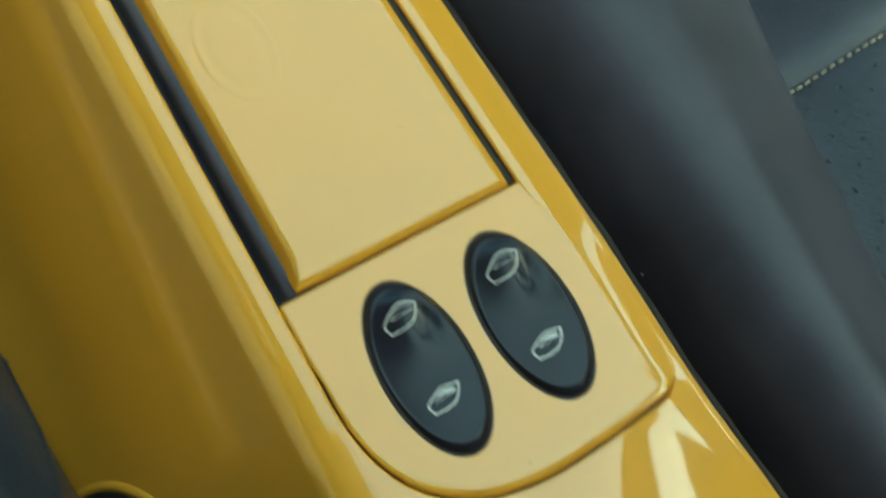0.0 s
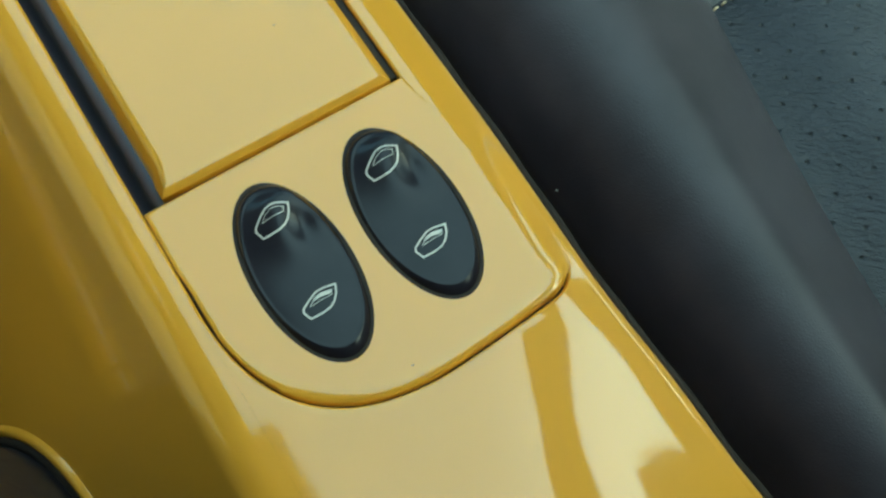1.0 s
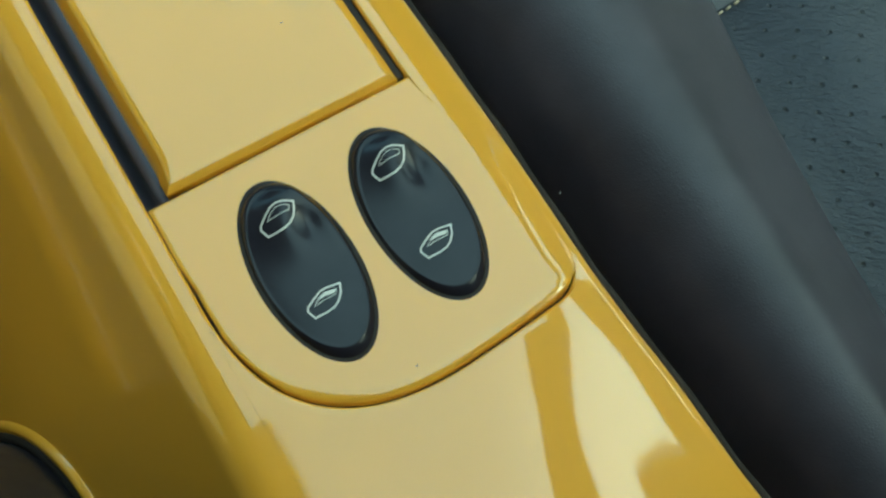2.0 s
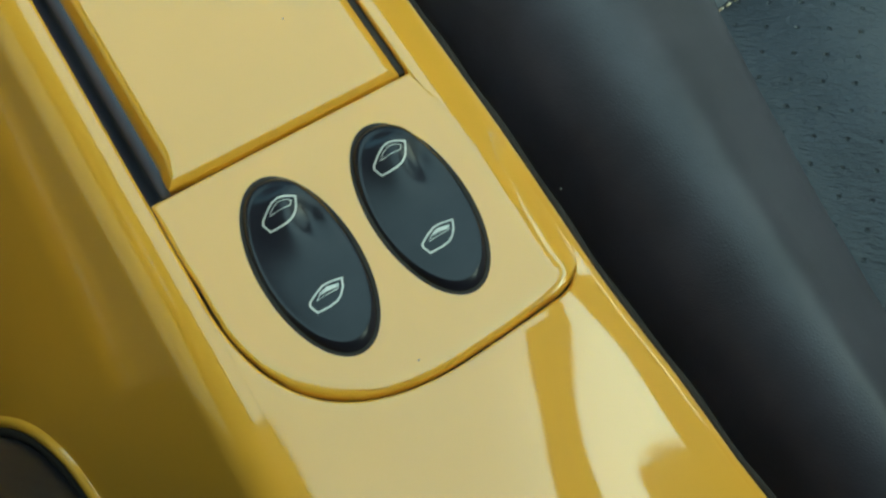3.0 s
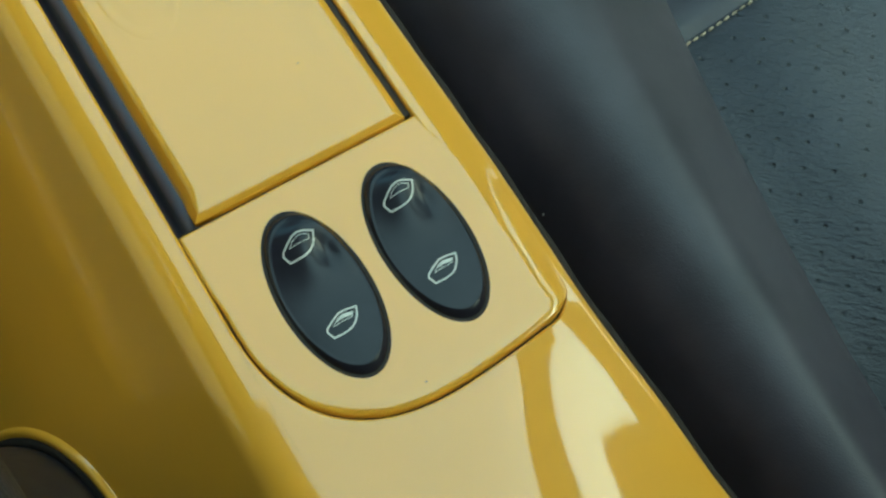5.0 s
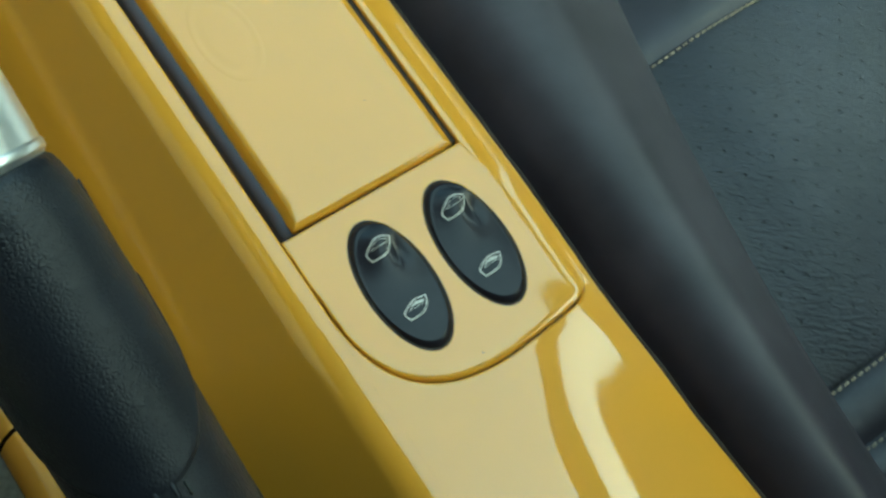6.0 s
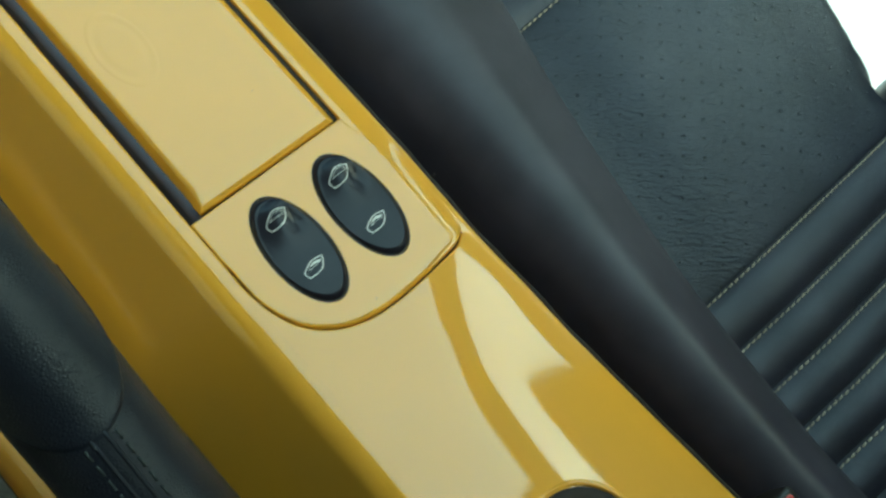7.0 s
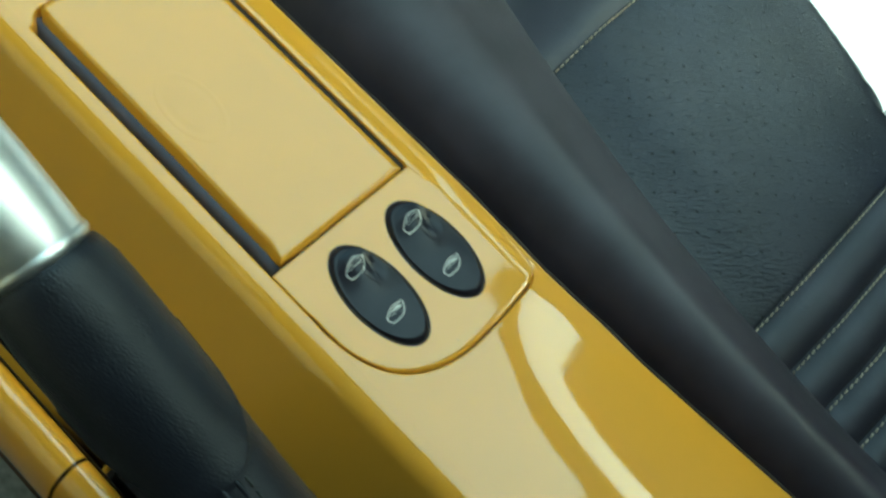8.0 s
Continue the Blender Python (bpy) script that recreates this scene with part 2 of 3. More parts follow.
tagged(obj("roof_rail", bm, HEADLINER, False), "unseen dark roof rail, bent to fit its reflection", "rail", kind="structure")

# unseen door; its opening and tan tone are set to light the flank
bm = bmesh.new()
box(bm, (-800, -1150, -400), (-740, -60, 725), 12)
box(bm, (-800, -60, -400), (-740, 1250, -30), 12)
box(bm, (-800, 1000, -30), (-740, 1250, 725), 12)
tagged(obj("wall_driver_door", bm, TAN, False), "unseen tan door with an opening that lights the console's flank", "wall", kind="structure")
# unseen blocks, placed to trim the pale patch reflected at the console's right
bm = bmesh.new()
box(bm, (560, -420, -400), (600, -197, 633), 10)
box(bm, (560, -1190, -400), (600, -420, 200), 10)
box(bm, (560, 330, -400), (600, 1250, 405), 10)
box(bm, (560, 135, 407), (600, 1250, 718), 10)
tagged(obj("wall_passenger_side", bm, HEADLINER, False), "unseen dark pillars that cut the sky's reflection on the right", "wall", kind="structure")
# unseen wall, added to hide the low sky in reflections on the right
bm = bmesh.new()
box(bm, (5600, -30000, -640), (5900, 30000, 4400))
tagged(obj("wall_dark_screen", bm, DARK_SCREEN, False), "unseen dark wall added to hide low sky from reflections", "wall", kind="structure")
# unseen wall, added to send warm light through the driver's door opening
bm = bmesh.new()
box(bm, (-3600, -30000, -640), (-3300, 30000, 6000))
tagged(obj("wall_warm_bounce", bm, WARM_BOUNCE, False), "unseen warm wall added to bounce light onto the console's flank", "wall", kind="structure")
bm = bmesh.new()
box(bm, (-780, -1190, -400), (560, -1150, 720))
tagged(obj("wall_rear", bm, HEADLINER, False), "dark cloth wall behind the seats", "wall", kind="structure")
# out of view; raised so that the rockers' front slopes reflect dark
bm = bmesh.new()
box(bm, (-780, 1000, -400), (560, 1250, 400), 40)
tagged(obj("wall_dashboard", bm, BLACK, False), "unseen dark dashboard, raised to darken reflections", "wall", kind="structure")


# ---- centre console ----
console = thing("center_console", "glossy yellow painted car centre console between the seats", "console")

CURVE = bez((-1.4, -31), (-3.6, -92.3), (58, -88.5), 30) + [(66, -88.1), (76, -87.3)] + bez((84, -86.4), (100, -85.6), (99.6, -68), 12)


def right_side(y):
    """Right border of the opening that holds the lid and the switch panel."""
    return 88.0 if y > -2 else 88.0 + 11.6 * smooth_step(0, -86, y) ** 0.85


def crown(x, y=0.0):
    """Height of the console's top beside the lid and the panel: flat, falling off to the right edge."""
    if x <= 90.0:
        return 0.0
    d = 1.25 * (x - 90.0)
    return -0.13 * (d - 1.2 * (1 - math.exp(-d / 1.2))) - 0.003 * d * d


def crown_rear(x, y):
    """Height of the top behind the panel, ever rounder towards the rear."""
    back = max(0.0, -89 - y)
    edge = 58.5 - 34.5 * (1 - math.exp(-back / 44.0))
    d = max(0.0, x - edge)
    near = max(0.0, x - min(97.0, 81.5 + 0.62 * back))
    return crown(min(x, 99.6)) * 0.3 - 0.0027 * (d * d if d < 54 else 108 * d - 2916) - 0.0065 * near * near


def edge_z(y):
    """Height of the right edge."""
    t = smooth_step(-20, -110, y)
    return crown(99.6) * (1 - t) + crown_rear(99.6, min(y, -88)) * t


def edge_mix(x):
    """Share of the right edge's height at a place near it."""
    return min(1.0, max(0.0, (x - 90.5) / 9.1)) ** 2


def flare(x, y):
    """The console widens a little towards the rear."""
    return (0.36 * max(0.0, -2.2 - edge_z(y)) * smooth_step(-76, -125, y) + 0.05 * max(0.0, -150 - y)) * smooth_step(55, 99.6, x)


YS = [220, 205] + list(range(195, -340, -6))
body = bmesh.new()
# left shoulder and flank
shoulder = [(-1.4, 0.0), (-2.2, -0.01), (-3.2, -0.03), (-4.6, -0.06)]
shoulder += [(-4.6 + 15 * -math.sin(radians(a)), -0.06 - 15 * (1 - math.cos(radians(a)))) for a in (4, 8, 12, 17, 22, 27, 32, 37, 42, 47, 51, 54)]
sx, sz = shoulder[-1]
SL = math.tan(radians(54))


def flank_z(x):
    """Height of the flank, which flattens out towards its foot."""
    return sz - (sx - x) * SL + 0.0085 * max(0.0, -70 - x) ** 2


def flank_edge(y):
    return -97.5 - 0.125 * max(0.0, y - 9)


rows = []
for y in YS:
    e = flank_edge(y)
    r = [(x, y, z) for x, z in shoulder]
    for k in range(1, 15):
        x = sx + (e - sx) * k / 14
        r.append((x, y, flank_z(x)))
    ex, _, ez = r[-1]
    r += [(ex - 3, y, ez - 4), (ex - 4.5, y, ez - 9), (ex - 4.5, y, ez - 60), (ex - 2, y, ez - 150)]
    rows.append(r)
sheet(body, rows)


def rear_z(x, y):
    z = crown_rear(x, y)
    return z + (edge_z(y) - crown_rear(99.6, y)) * edge_mix(x)


# rear top, from the panel's lower border to the back
cols = []
for gx, gy in CURVE:
    n = 40
    col = []
    for k in range(n + 1):
        y = gy + (-336 - gy) * (k / n) ** 1.3
        col.append((gx + flare(gx, y), y, rear_z(gx, y)))
    cols.append(col)
sheet(body, cols)
# right band beside the lid and the panel, and the rounded right edge
rows = []
for y in [220, 205] + list(range(195, -71, -5)) + [-70]:
    a = right_side(y)
    rows.append([(a + (99.6 - a) * k / 6 + flare(99.6, y) * (k / 6) ** 2, y, crown(a + (99.6 - a) * k / 6) + (edge_z(y) - crown(99.6)) * edge_mix(a + (99.6 - a) * k / 6)) for k in range(7)])
sheet(body, rows)
rows = []
for y in [220, 205] + list(range(195, -340, -5)):
    z0 = edge_z(y)
    w = flare(99.6, y)
    rows.append([(99.6 + w, y, z0)] + [(99.6 + w + 3.0 * math.sin(radians(a)), y, z0 - 3.0 * (1 - math.cos(radians(a)))) for a in (25, 45, 60, 75, 90)] + [(103 + w, y, z0 - 12), (104 + w, y, z0 - 60)])
sheet(body, rows)
# top ahead of the lid
FRONT = 180.4


def front_edge(x):
    return FRONT - 7.5 * (1 - smooth_step(-1.4, 9, x)) - 4 * smooth_step(82, 88, x)


rows = []
xs = [-1.4, 1, 3, 5, 7, 9, 20, 44, 66, 80, 82, 84, 86, 88]
for k in range(6):
    rows.append([(x, front_edge(x) + (300 - front_edge(x)) * k / 5, 0.0) for x in xs])
sheet(body, rows)
# rolled lips into the opening
ring = [(x, front_edge(x)) for x in (44, 20, 9, 7, 5, 3, 1)] + [(-1.4, front_edge(-1.4) - 6 * k) for k in range(34)] + CURVE + [(right_side(y), y) for y in range(-2, 176, 6)] + [(x, front_edge(x)) for x in (88, 86, 84, 82, 66, 44)]
rows = []
nor = loop_normals(ring)
for (x, y), (nx, ny) in zip(ring, nor):
    z0 = rear_z(x, y) if y < -40 and (x, y) in CURVE else crown(x)
    rows.append([(x - nx * 0.9 * math.sin(radians(a)), y - ny * 0.9 * math.sin(radians(a)), z0 - 0.9 * (1 - math.cos(radians(a)))) for a in (0, 30, 60, 90)] + [(x - nx * 0.9, y - ny * 0.9, -11)])
sheet(body, rows)
bmesh.ops.remove_doubles(body, verts=body.verts, dist=0.00002)
part("body", body, PAINT, console)

# dark strips for the shade low in the panel gap and under the lid's rear edge
bm = bmesh.new()
rows = []
for (x, y), (nx, ny) in zip(ring, nor):
    if (x, y) in CURVE:
        z0 = rear_z(x, y)
        rows.append([(x - nx * q, y - ny * q, z0 + d) for q, d in ((0.82, -3.3), (1.1, -3.0), (1.5, -3.0), (2.1, -3.4))])
sheet(bm, rows)
part("panel_gap_shade", bm, RUBBER, console, "black strip standing in for shade in the panel gap")
bm = bmesh.new()
box(bm, (1.0, -1.0, -5.0), (84.6, 0.75, -3.2), 0.3)
part("lid_gap_shade", bm, RUBBER, console, "black strip standing in for shade in the lid gap")

# slate strip left of the lid; the rest is added to shade the gaps
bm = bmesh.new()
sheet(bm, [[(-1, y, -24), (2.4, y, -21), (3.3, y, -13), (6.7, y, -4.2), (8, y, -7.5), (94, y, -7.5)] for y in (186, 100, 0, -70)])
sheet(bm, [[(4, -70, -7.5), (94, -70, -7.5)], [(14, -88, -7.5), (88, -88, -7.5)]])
part("gap_floor", bm, GAP_FLOOR, console, "dark grey floor under the gaps of the lid and panel")

# lid of the front compartment
lid_line = [(6.6, 0.7), (84.4, 0.1), (84.4, 179.3), (6.2, 179.3)]


def rounded(corners, radii, n=5):
    out = []
    m = len(corners)
    for i in range(m):
        p, a, b = Vector(corners[i]), Vector(corners[i - 1]), Vector(corners[(i + 1) % m])
        u, v = (a - p).normalized(), (b - p).normalized()
        r = radii[i]
        out += bez(tuple(p + u * r), tuple(p), tuple(p + v * r), n)
    return out


lid_out = dense([lid_line[0], lid_line[1]] + rounded(lid_line, (1.2, 1.2, 8, 10))[12:], 5, clear=6)
bm = bmesh.new()


def lid_weight(x, y):
    """How deep the lid's bevel is: full along its left side, slight elsewhere."""
    return 1.0 if x < 8 and y > 0.9 else 0.24


slab(bm, lid_out, [(0, -19), (0.0, -7.4), (0.3, -6.7), (1.2, -5.2), (2.4, -3.3), (3.4, -1.75), (4.1, -0.85), (4.8, -0.32), (5.6, -0.07), (6.6, 0.0)], lambda x, y: 1.0, lid_weight, reach=lambda x, y: 0.85 if x < 8 and y > 0.9 else 0.5)
for e in bm.edges:
    run = (e.verts[1].co - e.verts[0].co) / MM
    mid = (e.verts[0].co + e.verts[1].co) / 2 / MM
    corner = min((Vector((mid.x, mid.y)) - Vector(c)).length for c in lid_line[:2])
    mitre = corner < 9 and run.xy.length > 0.05 and abs(abs(run.x) - abs(run.y)) < 0.6 * run.xy.length
    if mitre or len(e.link_faces) == 2 and e.calc_face_angle() > 0.45:
        e.smooth = False
lid = part("compartment_lid", bm, PAINT, console)
# faint round emboss on the lid
bm = bmesh.new()
ang = [2 * math.pi * k / 48 for k in range(48)]
rim = sheet(bm, [[(29.2 + 12.2 * q * math.cos(a), 89.5 + 22 * q * math.sin(a), 0.99 + h) for a in ang] for q, h in ((1.08, 0.0), (1.03, 0.08), (0.98, 0.13), (0.92, 0.1), (0.84, 0.03), (0.76, 0.05), (0.64, 0.18), (0.52, 0.24), (0.3, 0.2))], close=True)
cap(bm, rim[-1])
part("embossed_badge", bm, PAINT, lid)

# black strip that darkens the gap on the lid's right side
bm = bmesh.new()
box(bm, (84.2, 0.4, -7.4), (87.5, 178, -1.6), 0.8)
part("gap_dark_strip", bm, RUBBER, console, "black strip that darkens the gap beside the lid")

# switch panel: flush with the console on its right side
pan = [(-0.3, -0.9), (right_side(-0.9), -0.9)]
pan += [(right_side(y) + 0.7 * smooth_step(-4, -14, y), y) for y in range(-10, -70, -4)]
inner = [(x + min(1.75, 0.35 * max(0, -77.5 - y)) * nx, y + min(1.75, 0.35 * max(0, -77.5 - y)) * ny) if x > 90 else (x + 1.75 * nx, y + 1.75 * ny) for (x, y), (nx, ny) in zip(CURVE, [(0.98, 0.2)] * 4 + [(0.75, 0.65)] * 8 + [(0.35, 0.94)] * 8 + [(0, 1)] * 24 + [(-0.6, 0.8)] * 40)]
pan += [p for p in reversed(inner)][1:] + [(-0.3, -22), (-0.3, -11)]
pan = dense(pan, 3, clear=7)


def edge_weight(x, y):
    if x > 86 and y < -0.95:
        return smooth_step(-77, -85, y)
    if y > -0.95:
        return 0.6
    return 0.3 + 0.7 * smooth_step(-50, -84, y)


bm = bmesh.new()
slab(bm, pan, [(0, -7.5), (0, -1.7), (0.3, -1.0), (0.9, -0.5), (1.8, -0.18), (3.0, -0.03), (4.6, 0.0)], lambda x, y: crown(x) + 0.05 * smooth_step(90, 97, x) + (edge_z(max(y, -84)) - crown(99.6)) * edge_mix(x), edge_weight, reach=lambda x, y: 0.35 + 0.65 * smooth_step(-60, -85, y))
part("switch_panel", bm, PAINT, console)

# black edging along the right side
bm = bmesh.new()
rows = []
for y in range(300, -340, -5):
    c = edge_z(y)
    w = flare(99.6, y)
    rows.append([(102.4 + w, y, c - 5), (103.4 + w, y, c - 3.2), (105.0 + w + 0.25 * math.sin(y * 0.19 + 1), y, c - 3.6), (105.8 + w + 0.2 * math.sin(y * 0.13), y, c - 7), (106 + w, y, c - 40)])
sheet(bm, rows)
part("edge_trim", bm, RUBBER, console, "black rubber edging strip")

# outer wall on the driver's side of the handbrake slot
bm = bmesh.new()
prof = [(-108.5, -68), (-109.1, -63), (-110.5, -59.5), (-113.5, -57), (-118.5, -57), (-123.5, -60), (-128.5, -66), (-133, -76), (-135.5, -92), (-136.5, -250)]
sheet(bm, [[(x, y, z + 0.05 * (y - 20)) for x, z in prof] for y in [260] + list(range(240, 11, -8)) + [6]])
sheet(bm, [[(x, y, z + 0.05 * (y - 20)) for x, z in prof] for y in [4] + list(range(0, -330, -8))])
part("slot_wall", bm, PAINT, console)
bm = bmesh.new()
sheet(bm, [[(-107.7, y, -66 + 0.05 * (y - 20)), (-107.1, y, -70 + 0.05 * (y - 20)), (-107.9, y, -110), (-107, y, -125), (-104, y, -190)] for y in range(260, -340, -20)])
part("slot_liner", bm, RUBBER, console, "black liner of the handbrake slot")
bm = bmesh.new()
sheet(bm, [[(-140, y, -185), (-84, y, -185)] for y in (260, -330)])
part("slot_floor", bm, CARPET, console)

# round collar round the foot of the handbrake
for prof, mat, nm in (([(3.2, -0.4), (2.8, 1.4), (1.6, 2.0), (0.5, 1.2)], PAINT, "collar_rim"), ([(0.5, 1.2), (-0.3, 2.0), (-1.8, 1.8), (-2.8, 0.5)], RUBBER, "collar_seal"), ([(-2.6, 0.6), (-8, 0.5), (-18, 0.5), (-28, 0.5)], CARPET, "collar_base")):
    bm = bmesh.new()
    rows = []
    for q, h in prof:
        row = []
        for k in range(49):
            a = math.radians(-75 + 180 * k / 48)
            x, y = -102.0 + (40.5 + q) * math.cos(a), -62 + (67 + q * 1.4) * math.sin(a)
            row.append((x - 0.81 * h, y, flank_z(x) + 0.59 * h))
        rows.append(row)
    sheet(bm, rows)
    part(nm, bm, mat, console)


# ---- window switches ----
def icon(parent, cx, cy, surf, lowered):
    """A printed car door outline with its window, shut or half lowered."""
    if lowered:
        door = [(5.6, -9.2), (4.5, -11.7), (2.8, -13.6), (1.1, -14.6), (-1.5, -15.0), (-5.3, -14.8), (-6.2, -12.2), (-5.7, -11.1), (-3.1, -9.7), (-0.3, -8.5), (2.0, -8.5)]
        glass = [(3.9, -10.2), (3.0, -11.5), (-0.4, -11.4), (-3.8, -11.6), (-1.6, -10.0), (0.6, -9.4)]
    else:
        door = [(6.3, 18.4), (5.4, 16.4), (4.2, 14.6), (2.3, 13.2), (0.2, 12.6), (-2.4, 12.6), (-4.9, 12.8), (-5.8, 15.6), (-5.2, 16.8), (-2.6, 18.7), (-0.3, 20.0), (1.6, 20.3), (3.4, 19.9)]
        glass = [(4.6, 17.9), (3.9, 16.7), (0.5, 16.9), (-3.0, 16.8), (-1.1, 18.4), (1.2, 19.2), (3.0, 18.9)]

    def stroke(bm, pts, w):
        nor = loop_normals(pts)
        rows = []
        for q in (-w / 2, w / 2):
            rows.append([(cx + x - nx * q, cy + y - ny * q, surf(cx + x - nx * q, cy + y - ny * q) + 0.1) for (x, y), (nx, ny) in zip(pts, nor)])
        sheet(bm, rows, close=True)

    bm = bmesh.new()
    stroke(bm, dense(door, 0.8), 0.52)
    stroke(bm, dense(glass, 0.8), 0.2)
    if lowered:
        blind = dense([(3.7, -10.3), (2.8, -11.0), (0.0, -10.5), (-2.3, -10.7), (-0.8, -9.9), (0.9, -9.5)], 0.8)
        bm.faces.new([bm.verts.new(Vector((cx + x, cy + y, surf(cx + x, cy + y) + 0.11)) * MM) for x, y in blind])
    part("window_symbol", bm, WHITE, parent, "white printed window symbol")


def window_switch(cx, cy):
    sw = thing("window_switch", "black oval power window rocker switch with white symbols", "switch", group="window switches on the console")
    A, B = 30.5, 14.9

    def surf(x, y):
        """Height of the rocker: a hump ahead with a finger hollow, a shallow dish behind."""
        v, u = (y - cy) / A, (x - cx) / B
        z = 0.7 * smooth_step(0.0, 0.9, -v)
        z += (3.9 * smooth_step(-0.15, 0.74, v) - 5.0 * smooth_step(0.64, 1.02, v)) * math.exp(-(((u - 0.35) / 0.8) ** 2))
        z -= 1.9 * math.exp(-(((u - 0.46) / 0.26) ** 2) - ((v - 0.38) / 0.2) ** 2)
        return 1.6 + z - 0.9 * u * u

    bm = bmesh.new()
    rows = []
    ang = [2 * math.pi * j / 72 for j in range(72)]
    for k in range(0, 25):
        r = k / 24 * 0.86
        rows.append([(cx + B * r * math.cos(a), cy + A * r * math.sin(a), surf(cx + B * r * math.cos(a), cy + A * r * math.sin(a))) for a in ang])
    # a fine raised line, then the dark rounded skirt
    for r, dz in ((0.872, 0.06), (0.882, 0.04), (0.892, -0.12), (0.91, -0.45), (0.935, -1.0), (0.96, -1.8), (0.982, -2.8), (0.995, -4.0), (1.0, -6.0)):
        rows.append([(cx + B * r * math.cos(a), cy + A * r * math.sin(a), surf(cx + B * 0.86 * math.cos(a), cy + A * 0.86 * math.sin(a)) + dz) for a in ang])
    sheet(bm, rows, close=True)
    bmesh.ops.remove_doubles(bm, verts=bm.verts, dist=0.000002)
    part("rocker", bm, SWITCH, sw)
    bm = bmesh.new()
    sheet(bm, [[(cx + (B + q) * math.cos(a), cy + (A + q) * math.sin(a), z) for a in [2 * math.pi * j / 72 for j in range(72)]] for q, z in ((0.3, -0.1), (0.26, 0.05), (0.12, 0.1), (-0.1, 0.08), (-0.5, 0.05), (-2.0, 0.05))], close=True)
    part("bezel", bm, RUBBER, sw)
    icon(sw, cx, cy, surf, False)
    icon(sw, cx, cy, surf, True)
    return sw


window_switch(30.2, -40.2)
window_switch(66.4, -41.2)

# ---- round lock button at the rear of the console ----
LX, LY = 38.5, -223.6


def lock_button():
    lk = thing("lock_button", "round bright metal lock button in a black ring on the console", "lock")
    z0 = crown_rear(LX, LY)
    ang = [2 * math.pi * j / 64 for j in range(64)]
    tilt = (crown_rear(LX + 18, LY) - crown_rear(LX - 18, LY)) / 36

    def turn(prof, nm, mat, fill, label=""):
        bm = bmesh.new()
        vs = sheet(bm, [[(LX + r * math.cos(a), LY + r * math.sin(a), z0 + h + tilt * r * math.cos(a)) for a in ang] for r, h in ((1.06 * q, h) for q, h in prof)], close=True)
        if fill:
            bm.faces.new(vs[-1])
        return part(nm, bm, mat, lk, label)

    turn([(25.4, -3), (25.1, 0.8), (24.2, 2.0), (22.0, 2.6), (19.5, 2.3), (18.1, 1.0), (17.7, -2)], "ring", RUBBER, False, "black rubber ring")
    turn([(17.3, -2), (17.1, 1.0), (16.4, 1.7), (15, 2.1), (8, 2.7), (3, 2.8)], "cap", CHROME, True, "bright metal cap")
    turn([(28.2, -0.25), (27.6, 0.35), (26.6, 0.65), (25.8, 0.3), (25.3, -2)], "rim", PAINT, False, "raised yellow rim")
    bm = bmesh.new()
    box(bm, (LX - 4, LY - 0.8, z0 + 2.4), (LX + 4, LY + 0.8, z0 + 3.25), 0.3)
    part("key_slot", bm, BLACK, lk)


lock_button()

# ---- handbrake ----
AX, AZ, AY, SLOPE = -84.8, 114.1, 25.3, 0.557
HD = Vector((0, 1, SLOPE)).normalized()
HU = Vector((0, -HD.z, HD.y))


def hb(s, a, r, rz=None):
    """A point on the lever: s mm along it from the metal joint, at angle a round it (0 is its right side, 90 its top)."""
    rz = r if rz is None else rz
    p = Vector((AX, AY, AZ)) + HD * s + Vector((1, 0, 0)) * r * math.cos(a) + HU * rz * math.sin(a)
    return tuple(p)


